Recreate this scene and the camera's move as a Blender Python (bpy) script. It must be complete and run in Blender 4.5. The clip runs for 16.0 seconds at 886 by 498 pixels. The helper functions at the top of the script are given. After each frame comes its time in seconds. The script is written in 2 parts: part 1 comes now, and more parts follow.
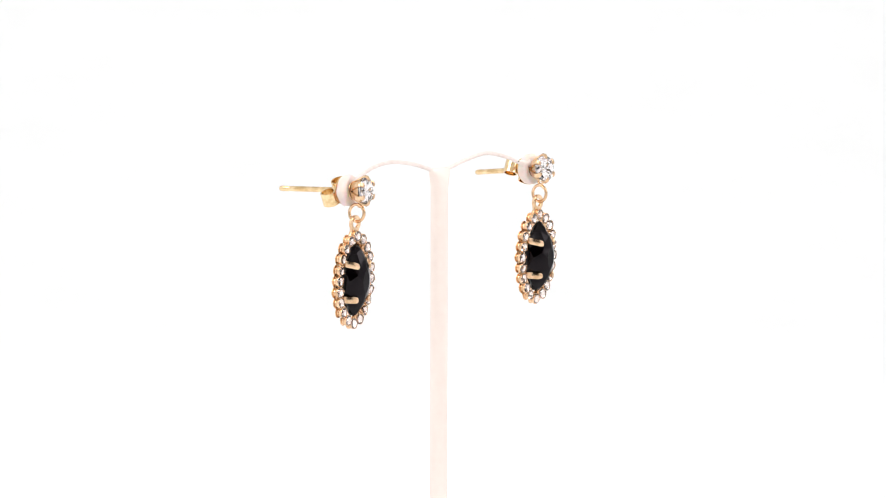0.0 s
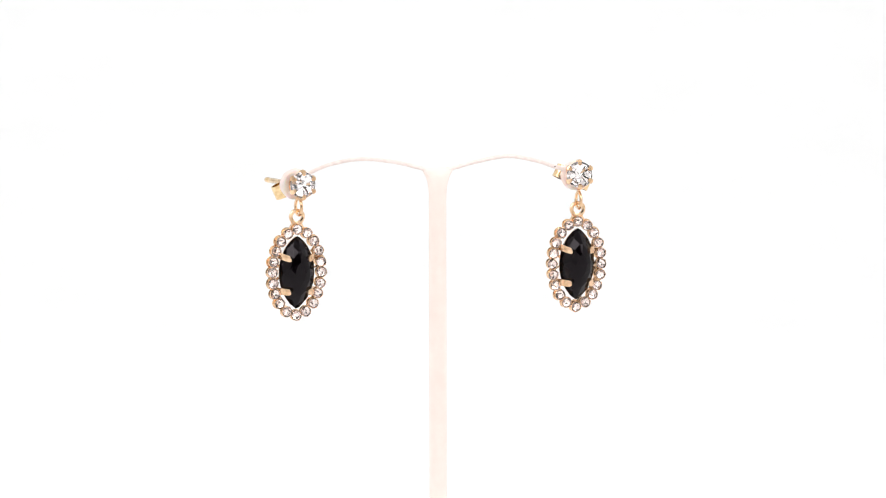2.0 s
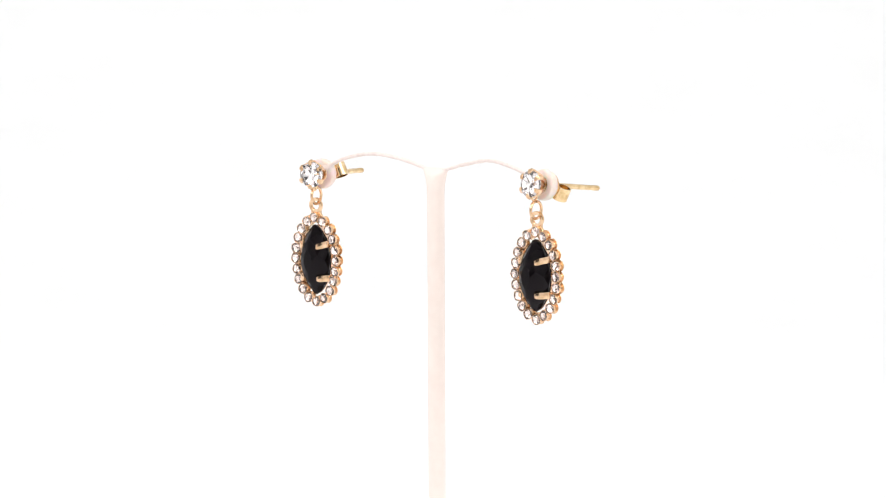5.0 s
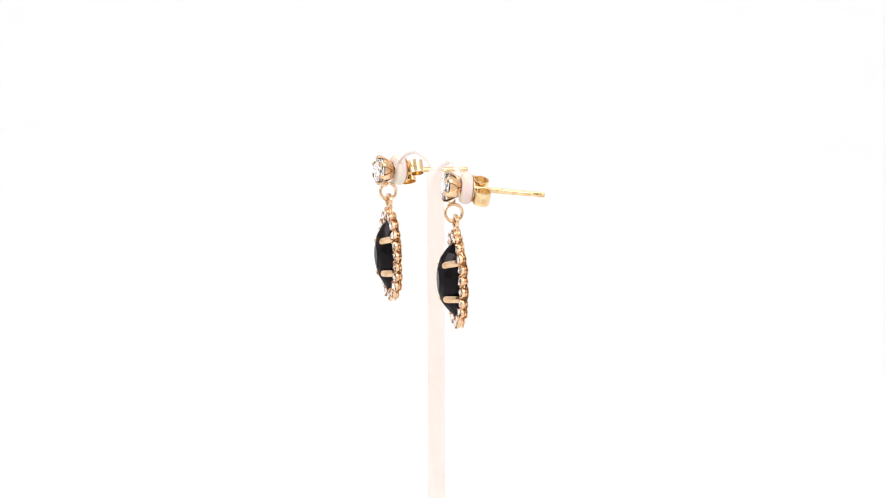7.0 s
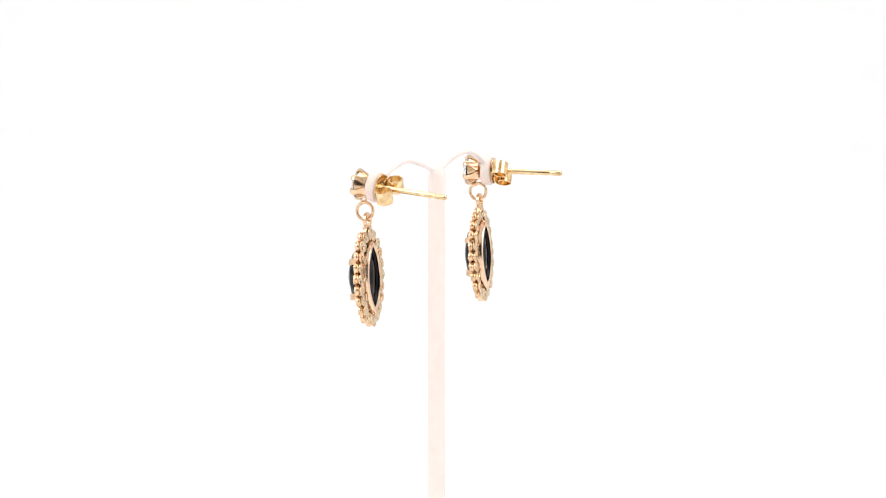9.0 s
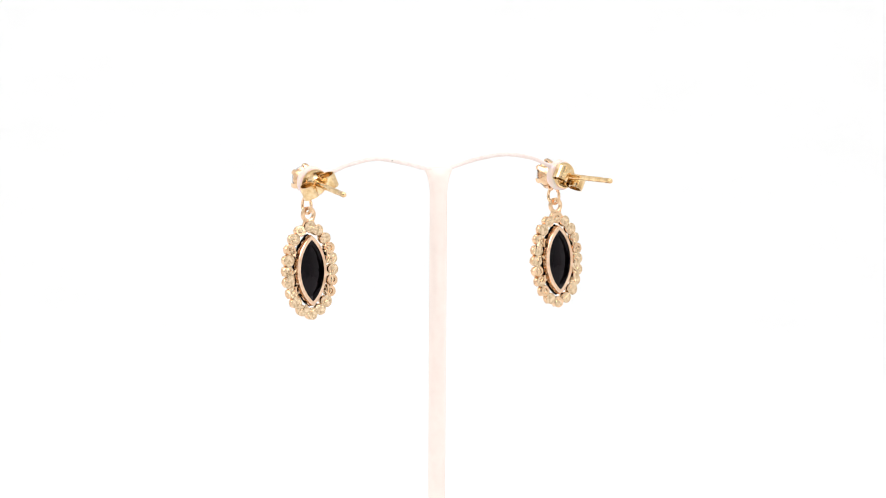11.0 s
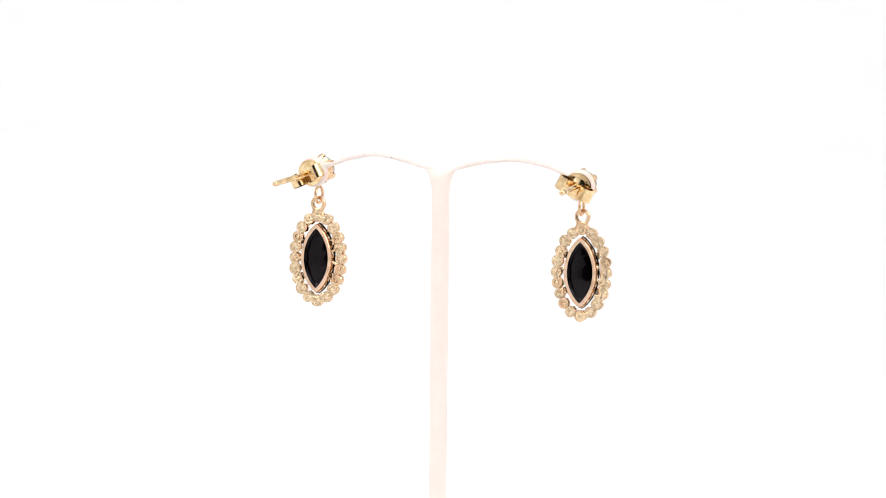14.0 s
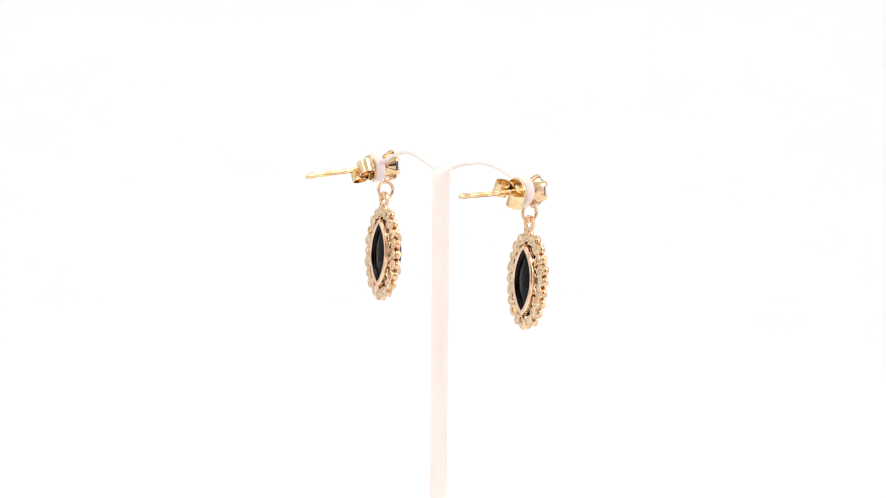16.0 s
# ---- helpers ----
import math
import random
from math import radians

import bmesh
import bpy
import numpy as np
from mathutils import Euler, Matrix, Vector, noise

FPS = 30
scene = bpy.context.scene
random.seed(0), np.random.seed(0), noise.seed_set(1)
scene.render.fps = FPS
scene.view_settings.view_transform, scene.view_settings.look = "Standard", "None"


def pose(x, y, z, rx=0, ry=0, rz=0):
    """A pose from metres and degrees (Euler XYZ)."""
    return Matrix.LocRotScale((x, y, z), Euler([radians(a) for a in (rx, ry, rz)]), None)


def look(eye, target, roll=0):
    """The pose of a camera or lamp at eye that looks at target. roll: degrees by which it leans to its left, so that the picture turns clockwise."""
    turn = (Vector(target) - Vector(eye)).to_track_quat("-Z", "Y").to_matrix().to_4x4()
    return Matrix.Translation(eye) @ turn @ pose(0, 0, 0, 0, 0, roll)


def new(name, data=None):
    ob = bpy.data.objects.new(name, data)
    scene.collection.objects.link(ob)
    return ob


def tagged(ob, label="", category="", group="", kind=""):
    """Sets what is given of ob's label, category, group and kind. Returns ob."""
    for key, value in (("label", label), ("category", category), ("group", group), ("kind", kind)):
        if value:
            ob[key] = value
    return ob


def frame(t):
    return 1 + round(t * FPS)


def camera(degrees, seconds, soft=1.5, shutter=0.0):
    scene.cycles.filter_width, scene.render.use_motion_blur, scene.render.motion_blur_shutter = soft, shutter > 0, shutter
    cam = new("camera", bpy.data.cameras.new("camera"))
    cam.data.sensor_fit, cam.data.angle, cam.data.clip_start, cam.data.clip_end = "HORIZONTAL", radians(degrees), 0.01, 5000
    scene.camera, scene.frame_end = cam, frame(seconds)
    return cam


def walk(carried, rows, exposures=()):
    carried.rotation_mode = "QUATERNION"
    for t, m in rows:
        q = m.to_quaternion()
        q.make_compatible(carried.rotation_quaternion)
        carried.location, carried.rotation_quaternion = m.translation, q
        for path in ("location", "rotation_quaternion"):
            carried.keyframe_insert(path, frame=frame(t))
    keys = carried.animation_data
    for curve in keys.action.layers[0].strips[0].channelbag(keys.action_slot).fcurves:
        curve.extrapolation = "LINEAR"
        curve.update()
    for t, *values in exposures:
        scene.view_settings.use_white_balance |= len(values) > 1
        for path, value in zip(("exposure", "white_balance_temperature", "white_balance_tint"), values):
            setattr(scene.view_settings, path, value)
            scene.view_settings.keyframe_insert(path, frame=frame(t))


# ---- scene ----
# Everything below is sized in millimetres and turned into metres by MM.
MM = 0.001
LIFT = 75.0      # the turntable's zero height above the floor

# ---- camera: stands still ----
TILT, AWAY, ASIDE = 5.32, 690.0, 0.69
cam = camera(2 * math.degrees(math.atan(784 / (12.2 * AWAY))), 16.0, soft=1.0)
AIM = Vector((ASIDE, 0.0, LIFT)) * MM
EYE = AIM - Vector((0, math.cos(radians(TILT)), -math.sin(radians(TILT)))) * AWAY * MM
STANDING = look(EYE, AIM, 0.19)
walk(cam, [(0.0, STANDING), (16.0, STANDING)])


# ---- light: a white sweep between soft boxes, in a dim studio ----
world = bpy.data.worlds.new("studio_dark")
scene.world = world
world.use_nodes = True
world.node_tree.nodes["Background"].inputs[0].default_value = (1.0, 0.97, 0.96, 1)
world.node_tree.nodes["Background"].inputs[1].default_value = 0.05
scene.view_settings.exposure = 0.0


def soft_box(name, eye, target, wide, high, watts, colour=(1, 1, 1)):
    data = bpy.data.lights.new(name, "AREA")
    data.shape, data.size, data.size_y, data.energy, data.color = "RECTANGLE", wide, high, watts, colour
    ob = new(name, data)
    ob.matrix_world = look(eye, target)
    return ob


SUBJECT = (0, 0, 0.075)
soft_box("soft_box_key", (-0.46, -0.34, 0.52), SUBJECT, 0.40, 0.40, 2.15)
soft_box("soft_box_fill", (0.46, -0.34, 0.46), SUBJECT, 0.40, 0.40, 1.9)
soft_box("soft_box_top", (0, 0.10, 0.80), SUBJECT, 0.6, 0.6, 1.65)
soft_box("soft_box_backdrop", (0, 0.30, 0.78), (0, 0.85, 0.15), 0.8, 0.3, 1.72)


# ---- materials ----
def node_material(name):
    mat = bpy.data.materials.new(name)
    mat.use_nodes = True
    nt = mat.node_tree
    return mat, nt, nt.nodes["Principled BSDF"]


def speckle(nt, scale, detail=4.0, rough=0.6):
    """Noise in the object's own space, scale in cells per metre."""
    co = nt.nodes.new("ShaderNodeTexCoord")
    n = nt.nodes.new("ShaderNodeTexNoise")
    n.inputs["Scale"].default_value, n.inputs["Detail"].default_value, n.inputs["Roughness"].default_value = scale, detail, rough
    nt.links.new(co.outputs["Object"], n.inputs["Vector"])
    return n.outputs["Fac"]


def ramp(nt, fac, stops):
    r = nt.nodes.new("ShaderNodeValToRGB")
    while len(r.color_ramp.elements) < len(stops):
        r.color_ramp.elements.new(0.5)
    for e, (p, c) in zip(r.color_ramp.elements, stops):
        e.position, e.color = p, (*c, 1)
    nt.links.new(fac, r.inputs[0])
    return r.outputs[0]


def spread(nt, fac, low, high):
    m = nt.nodes.new("ShaderNodeMapRange")
    m.inputs["To Min"].default_value, m.inputs["To Max"].default_value = low, high
    m.inputs["From Min"].default_value, m.inputs["From Max"].default_value = 0.3, 0.7
    nt.links.new(fac, m.inputs["Value"])
    return m.outputs[0]


def relief(nt, bsdf, fac, strength, depth):
    b = nt.nodes.new("ShaderNodeBump")
    b.inputs["Strength"].default_value, b.inputs["Distance"].default_value = strength, depth
    nt.links.new(fac, b.inputs["Height"])
    nt.links.new(b.outputs[0], bsdf.inputs["Normal"])


def metal(name, light, dark, rough, bump, grain=900.0):
    mat, nt, b = node_material(name)
    coarse, fine = speckle(nt, grain), speckle(nt, grain * 7)
    nt.links.new(ramp(nt, coarse, [(0.3, dark), (0.62, light)]), b.inputs["Base Color"])
    nt.links.new(spread(nt, fine, rough * 0.65, rough * 1.5), b.inputs["Roughness"])
    b.inputs["Metallic"].default_value = 1.0
    relief(nt, b, coarse, bump, 0.0002)
    return mat


def plain(name, light, dark, rough, grain, bump=0.1, depth=0.0002, coat=0.0, sss=0.0):
    mat, nt, b = node_material(name)
    coarse, fine = speckle(nt, grain), speckle(nt, grain * 9)
    nt.links.new(ramp(nt, coarse, [(0.3, dark), (0.7, light)]), b.inputs["Base Color"])
    nt.links.new(spread(nt, fine, rough * 0.8, min(1, rough * 1.2)), b.inputs["Roughness"])
    b.inputs["Coat Weight"].default_value = coat
    if sss:
        b.inputs["Subsurface Weight"].default_value, b.inputs["Subsurface Scale"].default_value = sss, 0.0006
    relief(nt, b, fine, bump, depth)
    return mat


GOLD = metal("rose_gold_plate", (0.90, 0.64, 0.42), (0.60, 0.37, 0.20), 0.17, 0.10)
ROSE = metal("polished_rose_gold", (0.94, 0.69, 0.50), (0.72, 0.46, 0.29), 0.16, 0.08)
SOLDER = metal("pale_gold_solder", (0.90, 0.70, 0.48), (0.44, 0.28, 0.15), 0.20, 0.42, 2000.0)
YELLOW = metal("yellow_gold_plate", (0.94, 0.72, 0.43), (0.60, 0.37, 0.16), 0.14, 0.12)
GREY_FOIL = metal("grey_foil", (0.98, 0.89, 0.86), (0.74, 0.58, 0.52), 0.05, 0.05, 2600.0)
FOIL = metal("silver_foil", (0.99, 0.96, 0.96), (0.94, 0.89, 0.89), 0.08, 0.05)
IVORY = plain("ivory_lacquer", (0.94, 0.815, 0.75), (0.91, 0.775, 0.71), 0.42, 500.0, 0.15, 0.0001, 0.15)
ARM = plain("rough_ivory_lacquer", (0.96, 0.85, 0.80), (0.88, 0.73, 0.68), 0.45, 1500.0, 0.5, 0.0002, 0.1)
RUBBER = plain("ivory_pad", (0.90, 0.76, 0.70), (0.81, 0.66, 0.60), 0.5, 900.0, 0.3, 0.0001, 0.0, 0.4)
CHIP = plain("bare_dark_metal", (0.16, 0.12, 0.10), (0.07, 0.05, 0.04), 0.5, 3000.0)
SWEEP = plain("white_paper_sweep", (0.88, 0.88, 0.88), (0.86, 0.86, 0.86), 0.75, 30.0, 0.05, 0.0002)
STUDIO = plain("dim_studio_wall", (0.062, 0.058, 0.06), (0.047, 0.044, 0.046), 0.8, 6.0, 0.1, 0.002)


def glass_material(name, colour, ior):
    mat, nt, b = node_material(name)
    b.inputs["Base Color"].default_value = (*colour, 1)
    b.inputs["Transmission Weight"].default_value, b.inputs["IOR"].default_value = 1.0, ior
    nt.links.new(spread(nt, speckle(nt, 3000.0), 0.0, 0.03), b.inputs["Roughness"])
    return mat


CRYSTAL = glass_material("clear_crystal", (0.995, 0.975, 0.97), 1.54)


def black_material():
    mat, nt, b = node_material("black_faceted_glass")
    cloud = speckle(nt, 350.0)
    nt.links.new(ramp(nt, cloud, [(0.35, (0.0006, 0.0003, 0.0005)), (0.7, (0.0018, 0.001, 0.0016))]), b.inputs["Base Color"])
    nt.links.new(spread(nt, speckle(nt, 1600.0), 0.01, 0.07), b.inputs["Roughness"])
    b.inputs["IOR"].default_value = 1.5
    b.inputs["Specular IOR Level"].default_value = 0.18
    b.inputs["Specular Tint"].default_value = (1.0, 0.88, 0.95, 1)
    relief(nt, b, cloud, 0.05, 0.0002)
    return mat


BLACK = black_material()


# ---- mesh tools (millimetres) ----
def part(name, bm, material, parent=None, label="", smooth=None, at=None):
    """Links a bmesh, sized in millimetres, as one mesh object under its parent. smooth: the angle up to which edges are rounded."""
    bmesh.ops.scale(bm, vec=(MM, MM, MM), verts=bm.verts)
    bmesh.ops.recalc_face_normals(bm, faces=bm.faces)
    me = bpy.data.meshes.new(name)
    if smooth:
        for f in bm.faces:
            f.smooth = True
        for e in bm.edges:
            e.smooth = len(e.link_faces) == 2 and e.calc_face_angle(3.2) < radians(smooth)
    bm.to_mesh(me)
    bm.free()
    me.materials.append(material)
    return piece(name, me, parent, label, at)


def piece(name, me, parent=None, label="", at=None):
    ob = new(name, me)
    if parent:
        ob.parent = parent
    if at is not None:
        ob.matrix_local = at
    return tagged(ob, label)


def mm(x, y, z, rx=0, ry=0, rz=0):
    return pose(x * MM, y * MM, z * MM, rx, ry, rz)


def loft(bm, rings, closed=False, caps=True):
    """Joins rings of equally many points; a ring of one point is a tip."""
    made = [[bm.verts.new(p) for p in r] for r in rings]
    pairs = list(zip(made, made[1:])) + ([(made[-1], made[0])] if closed else [])
    for a, b in pairs:
        n = max(len(a), len(b))
        for i in range(n):
            j = (i + 1) % n
            if len(a) == 1:
                bm.faces.new((a[0], b[j], b[i]))
            elif len(b) == 1:
                bm.faces.new((a[i], a[j], b[0]))
            else:
                bm.faces.new((a[i], a[j], b[j], b[i]))
    if caps and not closed:
        for r in (made[0], made[-1]):
            if len(r) > 2:
                bm.faces.new(r)
    return made


def circle(r, z, n, shift=0.0):
    return [(r * math.cos(2 * math.pi * (i + shift) / n), r * math.sin(2 * math.pi * (i + shift) / n), z) for i in range(n)]


def lathe(profile, n=24, closed=False):
    """Turns (radius, height) about z."""
    bm = bmesh.new()
    loft(bm, [circle(r, z, n) if r > 0 else [(0, 0, z)] for r, z in profile], closed)
    return bm


def sweep(bm, path, radius, n=10, closed=False, flat=1.0, up=(0, 0, 1)):
    """A rod along a path; radius is a number or a function of 0..1; flat squeezes it across up."""
    path = [Vector(p) for p in path]
    rings = []
    for i, p in enumerate(path):
        a = path[i - 1] if i or closed else p
        b = path[(i + 1) % len(path)] if i < len(path) - 1 or closed else p
        d = (b - a).normalized()
        side = d.cross(Vector(up)).normalized()
        top = side.cross(d)
        r = radius(i / (len(path) - 1)) if callable(radius) else radius
        rings.append([p + side * r * math.cos(q) + top * r * flat * math.sin(q) for q in [2 * math.pi * k / n for k in range(n)]])
    loft(bm, rings, closed)
    return bm


def smooth_path(points, steps=8):
    """A Catmull-Rom path through the points."""
    p = [Vector(q) for q in points]
    p = [2 * p[0] - p[1]] + p + [2 * p[-1] - p[-2]]
    out = []
    for i in range(1, len(p) - 2):
        for k in range(steps):
            u = k / steps
            out.append(0.5 * (2 * p[i] + (p[i + 1] - p[i - 1]) * u + (2 * p[i - 1] - 5 * p[i] + 4 * p[i + 1] - p[i + 2]) * u * u
                              + (3 * p[i] - p[i - 1] - 3 * p[i + 1] + p[i + 2]) * u ** 3))
    return out + [p[-2]]


def slab(bm, outline, z0, z1, bevel=0.0):
    """A plate with that outline, its rims rounded by bevel."""
    cx = sum(p[0] for p in outline) / len(outline)
    cy = sum(p[1] for p in outline) / len(outline)

    def ring(inset, z):
        out = []
        for x, y in outline:
            d = math.hypot(x - cx, y - cy) or 1
            out.append((x - (x - cx) / d * inset, y - (y - cy) / d * inset, z))
        return out
    rings = [ring(bevel, z0), ring(0, z0 + bevel), ring(0, z1 - bevel), ring(bevel, z1)] if bevel else [ring(0, z0), ring(0, z1)]
    loft(bm, rings)
    return bm


def ripple(bm, size, scale, seed):
    """Small unevenness of a cast surface."""
    for v in bm.verts:
        v.co += noise.noise_vector(v.co * scale + Vector((seed, seed * 1.7, 0))) * size
    return bm


# ---- the setting: sweep and studio ----
def white_sweep():
    bm = bmesh.new()
    line = [(-600, 0), (0, 0), (500, 0)]
    line += [(500 + 450 * math.sin(a), 450 - 450 * math.cos(a)) for a in [math.pi / 2 * k / 16 for k in range(1, 17)]]
    line += [(950, 800)]
    top = [[bm.verts.new((x, y, z)) for y, z in line] for x in (-570, 570)]
    low = [[bm.verts.new((x, y + (4 if z > 1 else 0), z - 3)) for y, z in line] for x in (-570, 570)]
    n = len(line)
    for i in range(n - 1):
        bm.faces.new((top[0][i], top[1][i], top[1][i + 1], top[0][i + 1]))
        bm.faces.new((low[0][i], low[0][i + 1], low[1][i + 1], low[1][i]))
        for s in (0, 1):
            bm.faces.new((top[s][i], top[s][i + 1], low[s][i + 1], low[s][i]))
    for i in (0, n - 1):
        bm.faces.new((top[0][i], top[1][i], low[1][i], low[0][i]))
    tagged(part("backdrop", bm, SWEEP, smooth=40), "seamless white paper sweep behind the jewellery", "backdrop", kind="structure")


def box_slab(bm, x0, x1, y0, y1, z0, z1):
    return slab(bm, [(x0, y0), (x1, y0), (x1, y1), (x0, y1)], z0, z1)


def studio_room():
    """A white tent with an opening for the lens, and the dim room behind that opening."""
    for name, look_of, boxes in (
            ("floor", SWEEP, [(-580, 580, -660, 1000, -30, -6)]),
            ("ceiling", SWEEP, [(-580, 580, -660, 1000, 850, 870)]),
            ("wall_west", SWEEP, [(-600, -580, -660, 1000, -30, 870)]),
            ("wall_east", SWEEP, [(580, 600, -660, 1000, -30, 870)]),
            ("wall_north", SWEEP, [(-580, 580, 1000, 1020, -30, 870)]),
            ("wall_south", SWEEP, [(-580, -HOLE, -660, -640, -6, 850), (HOLE, 580, -660, -640, -6, 850), (-HOLE, HOLE, -660, -640, HOLE_TOP, 850)]),
            ("wall_room", STUDIO, [(-600, 600, -1900, -1860, -30, 870), (-640, -600, -1900, -660, -30, 870), (600, 640, -1900, -660, -30, 870),
                                   (-640, 640, -1900, -660, 870, 900), (-640, 640, -1900, -660, -60, -30)])):
        bm = bmesh.new()
        for b in boxes:
            box_slab(bm, *b)
        tagged(part(name, bm, look_of), "plain white tent fabric" if look_of is SWEEP else "dim grey studio surface", name.split("_")[0], kind="structure")


HOLE, HOLE_TOP = 200, 430
white_sweep()
studio_room()


# ---- the stand: a post with two bowed arms that end in pierced pads ----
# Places about the turntable's axis, x along the arms, y away from the stones' faces.
PAD_A, PAD_B = Vector((-21.5, -1.45, 9.9)), Vector((20.45, -0.67, 10.5))
FACE_A, FACE_B = Vector((2.49, -13.9, 0.25)), Vector((-1.08, -14.2, 1.38))    # the way the studs point


def facing(way):
    """A turn that takes +z to the way given and keeps +y as upright as it can."""
    z = way.normalized()
    x = Vector((0, 0, 1)).cross(z).normalized()
    return Matrix((x, z.cross(x), z)).transposed().to_4x4()


def earring_stand():
    root = new("earring_stand")
    tagged(root, "slender ivory lacquered earring stand with two bowed arms", "earring stand")
    bm = bmesh.new()
    foot, head = Vector((0.30, 0.05, -LIFT)), Vector((-0.22, -0.36, 10.4))
    rings = []
    for z, half in ((-LIFT, 1.27), (-LIFT + 0.4, 1.27), (-40, 1.27), (-10, 1.27), (4, 1.27), (8, 1.28), (9, 1.36), (9.8, 1.52), (10.6, 1.78),
                    (11.15, 2.1), (11.5, 2.3), (11.75, 2.0), (11.85, 1.3)):
        c = foot.lerp(head, (z + LIFT) / (10.4 + LIFT))
        deep = 1.25 if z < 10.5 else 1.25 - (z - 10.5) * 0.62
        rings.append([(c.x + half * math.cos(a), c.y + deep * math.sin(a), z) for a in [2 * math.pi * k / 28 for k in range(28)]])
    loft(bm, rings)
    part("post", bm, IVORY, root, smooth=50)
    for pad, points in ((PAD_A, [(-1.6, -0.35, 11.45), (-3.2, -0.4, 11.95), (-6.5, -0.55, 12.75), (-11.4, -0.8, 13.3), (-15.8, -1.1, 12.75), (-19.2, -1.4, 11.55)]),
                        (PAD_B, [(1.2, -0.35, 11.5), (2.8, -0.4, 11.95), (6, -0.45, 12.75), (10.3, -0.5, 13.4), (14.6, -0.6, 12.65), (17.6, -0.65, 11.65)])):
        bm = bmesh.new()
        end = pad + Vector((-1.0 * math.copysign(1, pad.x), 0, 0.85))
        sweep(bm, smooth_path(points + [tuple(end)], 8), lambda u: 0.285 + 0.55 * (max(0, u - 0.82) / 0.18) ** 1.5 + 0.15 * max(0, 0.08 - u) / 0.08, 10, up=(0, 1, 0))
        ripple(bm, 0.03, 0.9, pad.x)
        ripple(bm, 0.045, 3.0, pad.x + 4)
        part("arm", bm, ARM, root, "thin uneven ivory arm", 60)
        profile = [(0.45, -0.78), (1.92, -0.78), (2.15, -0.60), (2.24, -0.3), (2.24, 0.3), (2.15, 0.58), (1.92, 0.74), (0.45, 0.74)]
        bm = lathe(profile, 32, True)
        ripple(bm, 0.12, 0.8, pad.x)
        part("pad", bm, RUBBER, root, "pierced round ivory pad", 40, Matrix.Translation(pad * MM) @ facing(FACE_A if pad.x < 0 else FACE_B))
    for x, y, z in ((7.6, -0.24, 13.08), (17.2, -0.92, 11.85)):
        bm = bmesh.new()
        bmesh.ops.create_icosphere(bm, subdivisions=1, radius=0.11)
        ripple(bm, 0.05, 9.0, x)
        part("paint_chip", bm, CHIP, root, "dark chip in the lacquer", at=mm(x, y, z))
    return root


# ---- the earrings ----
def brilliant_mesh(name, r, crown, depth, foil, n=8, girdle=0.03):
    """A round faceted stone: table, star and kite facets, thin girdle, foil-backed pavilion."""
    bm = bmesh.new()
    table = [bm.verts.new(p) for p in circle(r * 0.56, crown, n)]
    kite = [bm.verts.new(p) for p in circle(r * 0.80, crown * 0.58, n, 0.5)]
    rim = [bm.verts.new(p) for p in circle(r, girdle * r, 2 * n)]
    low = [bm.verts.new(p) for p in circle(r, -girdle * r, 2 * n)]
    rnd = random.Random(name)

    def uneven(radius, z, shift):
        return [bm.verts.new((x * rnd.uniform(0.88, 1.12), y * rnd.uniform(0.88, 1.12), w * rnd.uniform(0.5, 1.5))) for x, y, w in circle(radius, z, n, shift)]
    outer, mid = uneven(r * 0.74, -depth * 0.42, 0.5), uneven(r * 0.40, -depth * 0.74, 0.0)
    tip = bm.verts.new((0, 0, -depth))
    bm.faces.new(table)
    for i in range(n):
        j = (i + 1) % n
        a, b, c, d = rim[2 * i], rim[2 * i + 1], rim[(2 * i + 2) % (2 * n)], kite[i]
        bm.faces.new((table[i], table[j], d))
        bm.faces.new((table[i], d, a))
        bm.faces.new((d, table[j], c))
        bm.faces.new((a, d, b))
        bm.faces.new((b, d, c))
        e, f, g = low[2 * i], low[2 * i + 1], low[(2 * i + 2) % (2 * n)]
        bm.faces.new((e, f, outer[i]))
        bm.faces.new((f, g, outer[i]))
        bm.faces.new((outer[i], g, outer[j]))
        bm.faces.new((outer[i], outer[j], mid[j]))
        bm.faces.new((outer[i], mid[j], mid[i]))
        bm.faces.new((mid[i], mid[j], tip))
    for i in range(2 * n):
        j = (i + 1) % (2 * n)
        bm.faces.new((rim[i], rim[j], low[j], low[i]))
    me = mesh_of(name, bm, CRYSTAL)
    me.materials.append(foil)
    for facet in me.polygons:
        if facet.center.z < -(girdle + 0.01) * r * MM:
            facet.material_index = 1
    return me


def mesh_of(name, bm, material, smooth=None):
    ob = part(name, bm, material, None, "", smooth)
    me = ob.data
    bpy.data.objects.remove(ob)
    return me


def marquise(wide, tall, n=24, point=0.5):
    """A softly pointed oval, between two arcs and an ellipse, counted round from the right."""
    a, b = wide / 2, tall / 2
    r = (a * a + b * b) / (2 * a)
    out = []
    for k in range(n):
        q = 2 * math.pi * k / n
        y = b * math.sin(q)
        arc = math.sqrt(max(0.0, r * r - y * y)) - (r - a)
        x = point * max(0.0, arc) + (1 - point) * a * abs(math.cos(q))
        out.append((math.copysign(x, math.cos(q)) if x > 1e-6 else 0.0, y))
    return out


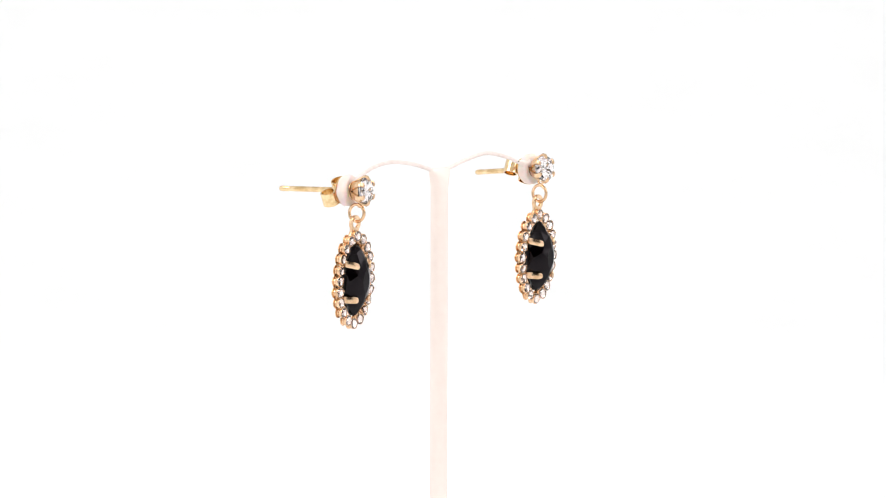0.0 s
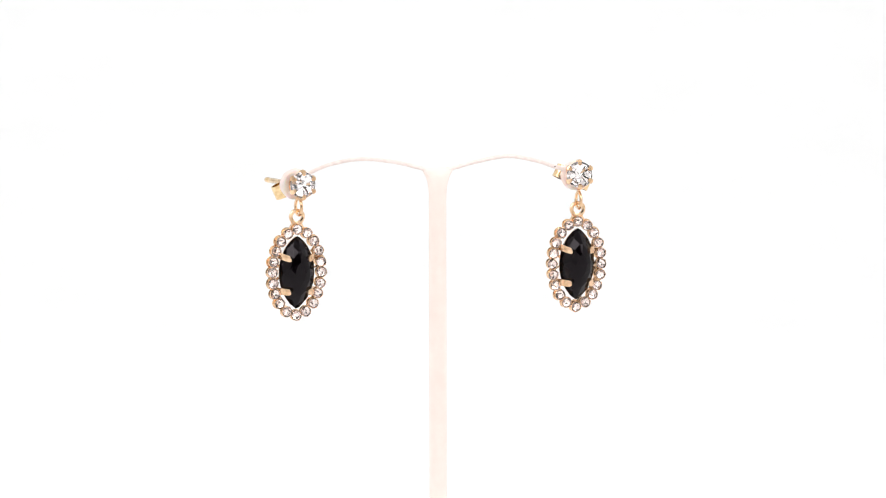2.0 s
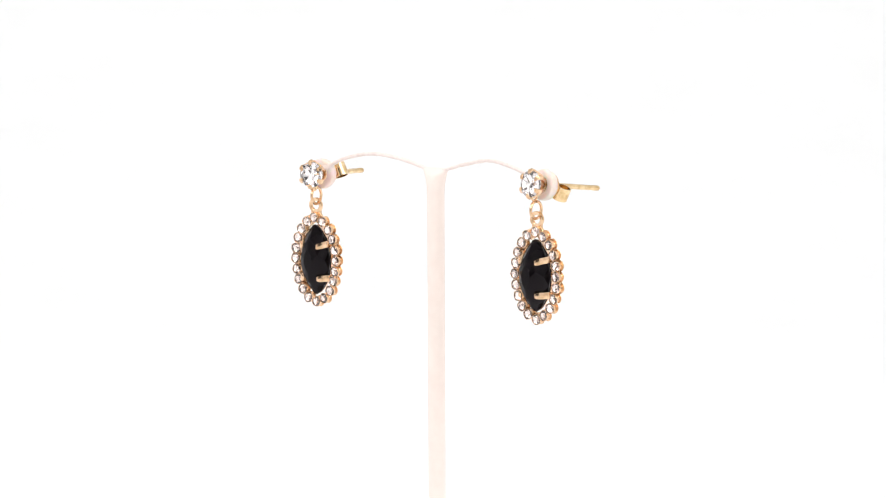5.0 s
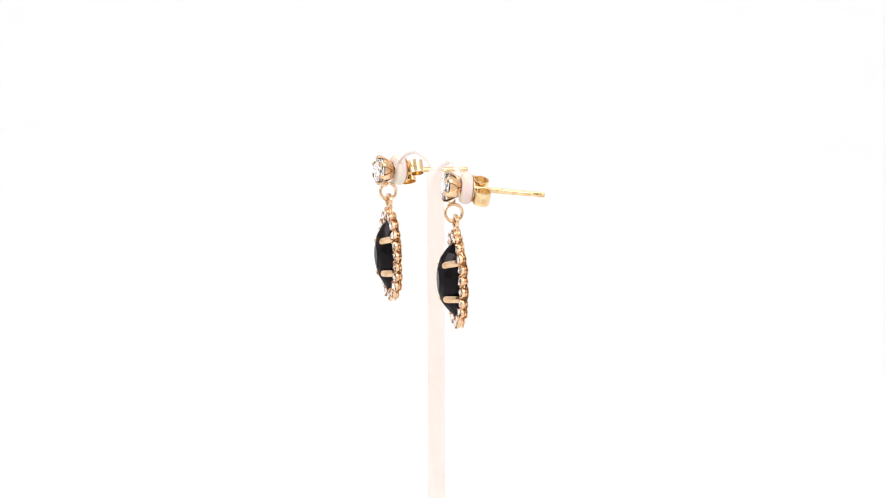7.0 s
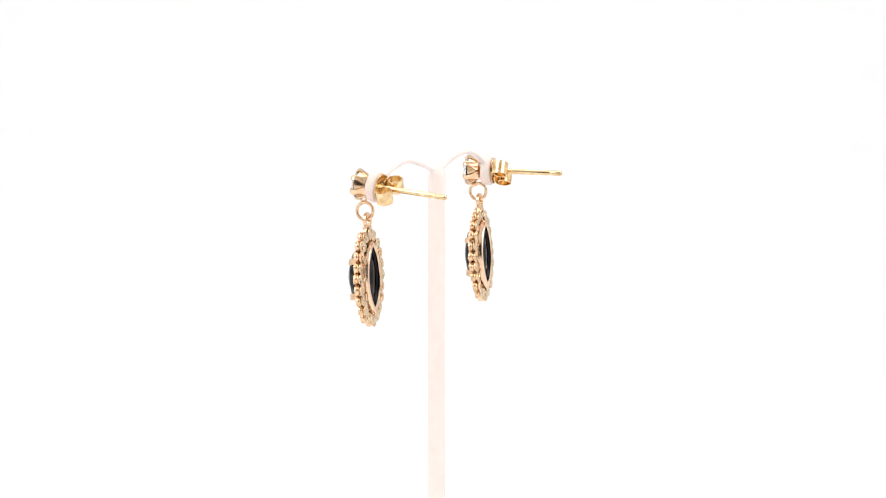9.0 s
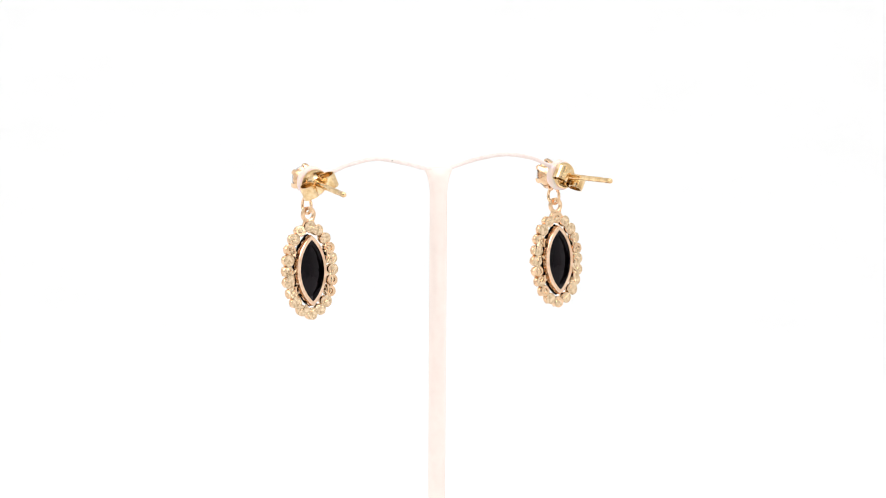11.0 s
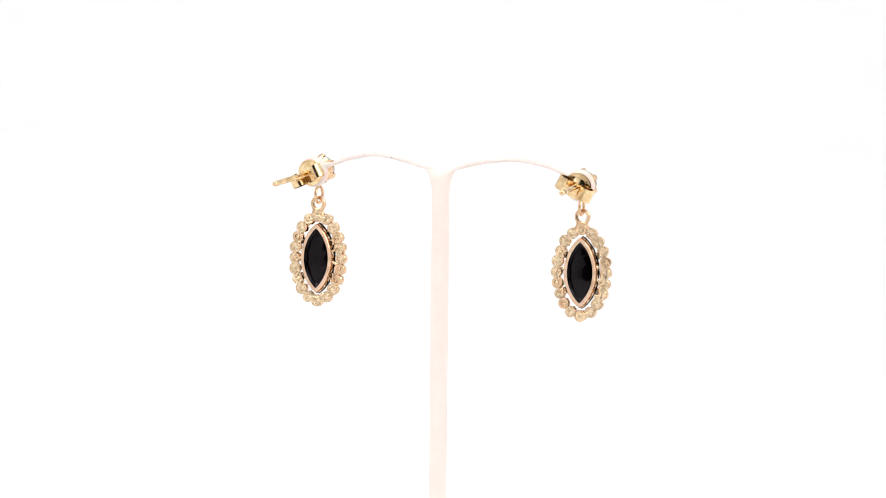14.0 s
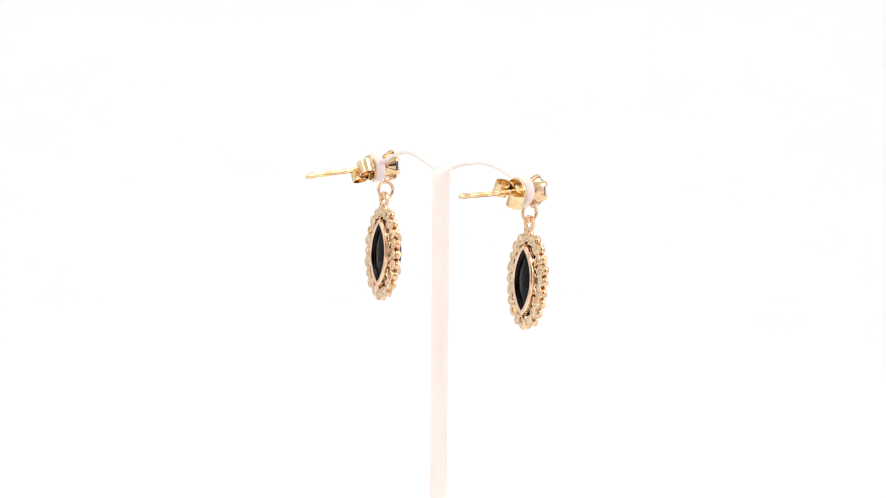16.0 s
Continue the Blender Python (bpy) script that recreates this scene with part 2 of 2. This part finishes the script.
def halo_places(count=20, a=3.69, b=6.22, power=1.93):
    """Evenly spaced seats round the oval halo, from the top."""
    fine = []
    for k in range(2400):
        q = math.pi / 2 + 2 * math.pi * k / 2400
        c, s = math.cos(q), math.sin(q)
        fine.append((a * math.copysign(abs(c) ** (2 / power), c), b * math.copysign(abs(s) ** (2 / power), s)))
    run = [0.0]
    for p, q in zip(fine, fine[1:] + fine[:1]):
        run.append(run[-1] + math.dist(p, q))
    return [fine[min(range(2400), key=lambda i: abs(run[i] - run[-1] * k / count))] for k in range(count)]


SEATS = halo_places()


def cup_bmesh(plate, pierced):
    """A cup on a narrow waist with four claws on its rim; its back plate is flooded with solder or left open as a ring."""
    back = [(0.0, -0.34), (0.34, -0.35), (0.40, -0.52), (0.62, -0.54)] if pierced else [(0.0, -0.50), (plate * 0.6, -0.53)]
    bm = lathe(back + [(plate * 0.94, -0.52), (plate, -0.46), (plate * 0.97, -0.38), (0.56, -0.32), (0.52, -0.18), (0.70, -0.04),
                       (0.77, 0.14), (0.79, 0.44), (0.78, 0.49), (0.745, 0.49), (0.72, 0.36), (0.0, -0.12)], 18)
    for k in range(4):
        a = math.pi / 2 * k
        turn = Matrix.Rotation(a, 4, "Z") @ Matrix.Translation((0.745, 0, 0.40))
        bmesh.ops.create_icosphere(bm, subdivisions=1, radius=1.0, matrix=turn @ Matrix.Diagonal((0.11, 0.15, 0.24, 1)))
    return bm


def cup_mesh(plate, pierced):
    me = mesh_of("cup", cup_bmesh(plate, pierced), GOLD, 40)
    me.materials.append(GOLD if pierced else SOLDER)
    for flat in me.polygons:
        if flat.center.z < -0.37 * MM:
            flat.material_index = 1
    return me


CUPS = [cup_mesh(0.90, False), cup_mesh(0.82, False)]
OPEN_CUP = cup_mesh(0.84, True)
SMALL_GEM = brilliant_mesh("rhinestone", 0.735, 0.24, 0.21, GREY_FOIL)
LARGE_GEM = brilliant_mesh("crystal", 1.90, 0.60, 0.48, FOIL, 14, 0.05)


def black_stone_bmesh(rise):
    """A domed front of broad facets, a thin girdle and a shallow faceted back; rise: how high the dome stands."""
    bm = bmesh.new()
    n = 12

    def ring(wide, tall, z, half=False):
        pts = marquise(wide, tall, 2 * n, 0.7)
        return [(x, y, z) for x, y in (pts[1::2] if half else pts[0::2])]
    rings = [ring(1.5, 3.4, 2.80), ring(3.1, 6.5, 2.36, True), ring(4.55, 8.95, 1.48), ring(5.22, 10.45, 0.78, True), ring(5.34, 10.5, 0.52), ring(5.24, 10.35, 0.40), ring(4.56, 9.6, -0.42), ring(3.98, 8.8, -0.41),
             ring(3.5, 7.6, -0.16, True), ring(2.2, 5.0, -0.36), ring(0.7, 2.0, -0.50, True)]
    rings = [[(x, y, 0.5 + (z - 0.5) * rise if z > 0.5 else z) for x, y, z in r] for r in rings]
    loft(bm, rings)
    bmesh.ops.triangulate(bm, faces=[f for f in bm.faces if len(f.verts) == 4])
    return bm


def bezel_bmesh():
    """A flat polished frame round the stone's back."""
    bm = bmesh.new()

    def ring(wide, tall, z, point):
        return [(x, y, z) for x, y in marquise(wide, tall, 56, point)]
    loft(bm, [ring(4.80, 10.00, -0.60, 0.80), ring(4.88, 10.08, -0.50, 0.78), ring(5.10, 10.26, 0.10, 0.70), ring(5.02, 10.18, 0.13, 0.70), ring(4.04, 9.0, -0.36, 0.86),
              ring(3.80, 8.72, -0.58, 0.90), ring(3.88, 8.8, -0.66, 0.90), ring(4.68, 9.86, -0.67, 0.82)], closed=True)
    return bm


def prong_bmesh(side, v, drop, rise):
    """A flat claw that climbs the bezel's flank and folds over the stone."""
    bm = bmesh.new()
    line = [(2.62, -0.4), (2.68, 0.4), (2.56, 0.92), (2.20, 1.52), (1.80, 1.98), (1.48, 2.26), (1.26, 2.38)]
    rings = []
    for k, (x, z) in enumerate(line):
        z = 0.5 + (z - 0.5) * rise if z > 0.5 else z
        w = 0.47 if k < len(line) - 2 else (0.43 if k == len(line) - 2 else 0.26)
        y = v - drop * (2.62 - x)
        nx, nz = (0.09, 0.02) if k < 2 else (0.06, 0.08)
        rings.append([(side * (x + nx), y - w, z + nz), (side * (x + nx * 1.5), y - w * 0.5, z + nz * 1.5), (side * (x + nx * 1.5), y + w * 0.5, z + nz * 1.5), (side * (x + nx), y + w, z + nz),
                      (side * (x - nx), y + w, z - nz), (side * (x - nx), y - w, z - nz)])
    loft(bm, rings)
    return bm


def bail_bmesh():
    """The flat loop on top of the halo, with its short flaring neck."""
    bm = bmesh.new()
    n = 30
    rings = []
    for k in range(n):
        q = 2 * math.pi * k / n
        c, s = math.cos(q), math.sin(q)
        rings.append([(u * c, u * s, w) for u, w in ((0.66, 0.18), (0.74, 0.24), (1.08, 0.24), (1.16, 0.16), (1.16, -0.16), (1.08, -0.24), (0.74, -0.24), (0.66, -0.18))])
    loft(bm, rings, closed=True)
    slab(bm, [(-0.86, -0.72), (-0.45, -0.95), (0.45, -0.95), (0.86, -0.72), (0.82, -1.05), (1.0, -1.4), (1.3, -1.85), (-1.3, -1.85), (-1.0, -1.4), (-0.82, -1.05)], -0.30, 0.17, 0.05)
    return bm


def solder_bmesh(seed, flooded):
    """The rough solder behind the halo: uneven seams over the flooded stretches, and thin bent bridges to the bezel."""
    rnd = random.Random(seed)
    bm = bmesh.new()
    ringpath = [(x * 0.985, y * 0.985, -0.38) for x, y in SEATS]
    sweep(bm, [tuple(p) for p in smooth_path(ringpath + ringpath[:1], 3)][:-1], 0.24, 8, True, 0.5)
    for first, last in flooded:
        line = [(SEATS[k % 20][0] * rnd.uniform(0.90, 0.99), SEATS[k % 20][1] * rnd.uniform(0.92, 0.99), -0.50) for k in range(first, last + 1)]
        width = [rnd.uniform(0.32, 0.62) for k in range(12)]
        sweep(bm, smooth_path(line, 5), lambda u: width[int(u * 10.99)] * (1 - u % 0.0909 * 11) + width[int(u * 10.99) + 1] * (u % 0.0909 * 11), 10, flat=0.22)
    for x, y in ((2.5, 2.9), (-2.5, 2.7), (2.55, 0.3), (-2.6, -0.6), (2.35, -2.9), (-2.3, -2.8), (-2.6, 1.0)):
        y += rnd.uniform(-0.3, 0.3)
        far = min(SEATS, key=lambda s: math.dist(s, (x * 1.4, y * 1.1)))
        bend = (x * 0.4 + far[0] * 0.6), (y + far[1]) / 2 + rnd.choice((-0.55, 0.5))
        sweep(bm, smooth_path([(x * 0.93, y, -0.55), (*bend, -0.62), (far[0], far[1], -0.50)], 6), lambda u: 0.13 + 0.30 * abs(u - 0.4) ** 1.5, 7, flat=0.7)
    for k, (x, y) in enumerate(SEATS):
        if rnd.random() < 0.55:
            r, dx, dy = rnd.uniform(0.25, 0.55), rnd.uniform(-0.25, 0.25), rnd.uniform(-0.25, 0.25)
            loft(bm, [[(x + dx + p * 1.3, y + dy + q, z) for p, q, z in circle(rr, zz, 10)] for rr, zz in ((r, -0.46), (r * 0.95, -0.55), (r * 0.6, -0.60))])
    ripple(bm, 0.12, 2.4, seed)
    return bm


def claw_bmesh(angle):
    """One claw of the round stud setting, broad at its foot and narrowing to a folded tip, so that pointed gaps stay between claws."""
    bm = bmesh.new()
    rings = []
    for r, z, w in ((1.22, 0.55, 0.66), (1.46, 0.95, 0.60), (1.74, 1.45, 0.42), (1.97, 1.95, 0.40), (2.05, 2.25, 0.38), (1.95, 2.54, 0.36), (1.66, 2.74, 0.28), (1.48, 2.74, 0.13)):
        t = 0.14
        ring = [(r + t * 0.6, -w), (r + t * 1.5, 0), (r + t * 0.6, w), (r - t, w * 0.95), (r - t, -w * 0.95)]
        rings.append([(x * math.cos(angle) - y * math.sin(angle), x * math.sin(angle) + y * math.cos(angle), z) for x, y in ring])
    loft(bm, rings)
    return bm


def scroll_bmesh(side):
    """One rolled wing of the butterfly back: a strip that leaves the plate and curls inward."""
    bm = bmesh.new()
    line = [(0.30, -0.08), (1.1, -0.10), (1.75, -0.16)]
    line += [(1.56 + r * math.cos(a), -1.32 + r * math.sin(a)) for a, r in [(math.radians(62 - 17 * k), 1.20 - 0.02 * k) for k in range(21)]]
    rings = []
    for i, (x, z) in enumerate(line):
        a, b = line[max(0, i - 1)], line[min(len(line) - 1, i + 1)]
        d = Vector((b[0] - a[0], b[1] - a[1])).normalized() * 0.09
        w = 1.0 - 0.50 * max(0.0, 1.2 - x) / 0.9 if i < 3 else 1.0 - 0.005 * i
        rings.append([(side * (x - d.y), -w, z + d.x), (side * (x - d.y), w, z + d.x), (side * (x + d.y), w, z - d.x), (side * (x + d.y), -w, z - d.x)])
    loft(bm, rings)
    return bm


def drop_earring(pad, face, clutch_roll, hang, lean, turn, roll, ring_at, forward, seed, pierced, flooded, sunk, rise):
    """forward: how far the stone stands off the pad; hang: the halo's centre; lean, turn, roll: how the drop hangs; ring_at: the jump ring's centre;
    pierced: the cups with open backs; flooded: the stretches of cups joined by solder; sunk: how far the bezel
    stands out behind the halo; rise: how high the stone is domed."""
    root = new("drop_earring")
    root.matrix_world = Matrix.Translation(pad * MM)
    stud = facing(face)
    # stud: base cup, claws, stone and its foil
    profile = [(0.0, 0.36), (1.28, 0.36), (1.36, 0.42), (1.28, 0.50), (0.62, 0.54), (0.62, 0.78), (1.10, 0.88), (1.32, 1.04), (1.46, 1.30), (1.84, 2.24), (1.76, 2.27), (0.0, 1.92)]
    setting = part("stud_setting", lathe(profile, 28), GOLD, root, "gold claw setting", 40, stud @ mm(0, 0, forward))
    for k in range(6):
        part("claw", claw_bmesh(math.radians(60 * k + 30)), GOLD, setting, smooth=35, at=mm(0, 0, 0.24))
    piece("crystal", LARGE_GEM, setting, "clear round faceted crystal", mm(0, 0, 2.50, 0, 0, 11 + seed * 7))
    bm = bmesh.new()
    sweep(bm, [(0, -1.75 + 0.0, 1.05), (0, -2.05, 1.12), (0, -2.28, 1.35), (0, -2.32, 1.7), (0, -2.15, 1.95), (0, -1.75, 2.05)], 0.19, 10, up=(1, 0, 0))
    part("hook_loop", bm, GOLD, setting, smooth=60)
    # post with its notched tip
    profile = [(0.0, 1.2), (0.39, 1.2), (0.39, -9.3), (0.34, -9.5), (0.34, -9.7), (0.39, -9.9), (0.39, -10.95), (0.34, -11.2), (0.22, -11.33), (0.0, -11.36)]
    part("ear_post", lathe(profile, 16), YELLOW, root, "thin straight gold ear post", 40, stud)
    # butterfly clutch
    bm = lathe([(0.37, -0.84), (1.55, -0.84), (1.68, -0.92), (1.66, -1.02), (1.45, -1.06), (1.15, -1.03), (0.80, -1.06), (0.58, -1.22), (0.37, -1.24)], 28, True)
    for v in bm.verts:
        v.co.x *= 1.22
        v.co.y *= 1.14
    clutch = part("clutch", bm, YELLOW, root, "yellow gold butterfly clutch", 40, stud @ mm(0, 0, 0, 0, 0, clutch_roll))
    for side in (-1, 1):
        part("scroll", ripple(scroll_bmesh(side), 0.05, 1.1, seed + side), YELLOW, clutch, smooth=35, at=mm(0, -0.30, -0.98))
    # jump ring, in the plane across the drop
    bm = bmesh.new()
    q = [radians(100 + 358 * k / 40) for k in range(41)]
    sweep(bm, [(0.12 * (k / 40 - 0.5), 1.22 * math.cos(a), 1.22 * math.sin(a)) for k, a in enumerate(q)], 0.225, 10, up=(1, 0, 0))
    part("jump_ring", bm, GOLD, root, "round gold jump ring", 60, Matrix.Translation((ring_at - pad) * MM) @ pose(0, 0, 0, 0, 0, turn * 2))
    # the drop: local x right, y up, z to the front
    drop = Matrix.Translation((hang + Vector((0, -0.04, 0)) - pad) * MM) @ pose(0, 0, 0, 90 + lean, 0, turn) @ pose(0, 0, 0, 0, 0, roll)
    halo = part("halo", solder_bmesh(seed, flooded), SOLDER, root, "rough pale gold soldered back of the halo", 70, drop)
    rnd = random.Random(seed + 50)
    for k, (x, y) in enumerate(SEATS):
        tip = rnd.uniform(-7, 7), rnd.uniform(-7, 7)
        at = mm(x + rnd.uniform(-0.04, 0.04), y + rnd.uniform(-0.04, 0.04), rnd.uniform(-0.05, 0.05), *tip, rnd.uniform(0, 360))
        piece("cup", OPEN_CUP if k in pierced else CUPS[k * 7 % 2], halo, "", at)
        piece("rhinestone", SMALL_GEM, halo, "", at @ mm(0, 0, 0.40))
    bezel = part("bezel", bezel_bmesh(), ROSE, root, "pointed oval gold bezel", 35, drop @ mm(0, 0, -sunk))
    part("black_stone", black_stone_bmesh(rise), BLACK, bezel, "black faceted marquise glass stone")
    for side in (-1, 1):
        part("prong", prong_bmesh(side, 2.50, 0.30, rise), GOLD, bezel, smooth=30)
        part("prong", prong_bmesh(side, -2.62, 0.02, rise), GOLD, bezel, smooth=30)
    part("bail", bail_bmesh(), GOLD, root, "flat gold bail loop", 40, drop @ mm(0, 8.02, -0.1))
    return tagged(root, "rose gold drop earring, black marquise stone in a rhinestone halo", "earring", "pair of earrings on the stand")


stand = earring_stand()
earring_a = drop_earring(PAD_A, FACE_A, 26, Vector((-21.55, -2.45, -2.71)), 2.6, 5.0, 0.0, Vector((-21.3, -2.9, 6.75)), 0.45, 3,
                         (0, 4, 10, 12, 14), ((1, 2), (4, 8), (15, 17)), 0.34, 0.93)
earring_b = drop_earring(PAD_B, FACE_B, -25, Vector((20.25, -1.8, -2.34)), 2.2, 1.8, -0.5, Vector((20.4, -2.35, 7.0)), 0.25, 8,
                         (3, 6, 7, 17), ((0, 1), (9, 11), (12, 15)), 0.28, 1.11)


# ---- motion: the stand turns steadily on its axis and carries the earrings round ----
START, SPEED = 49.92, -18.175     # degrees, degrees a second


def motions():
    for thing, rest in ((stand, Vector((0, 0, 0))), (earring_a, PAD_A), (earring_b, PAD_B)):
        rows = []
        for k in range(65):
            t = k * 0.25
            rows.append((t, mm(0, 0, LIFT, 0, 0, START + SPEED * t) @ Matrix.Translation(rest * MM)))
        walk(thing, rows)


motions()
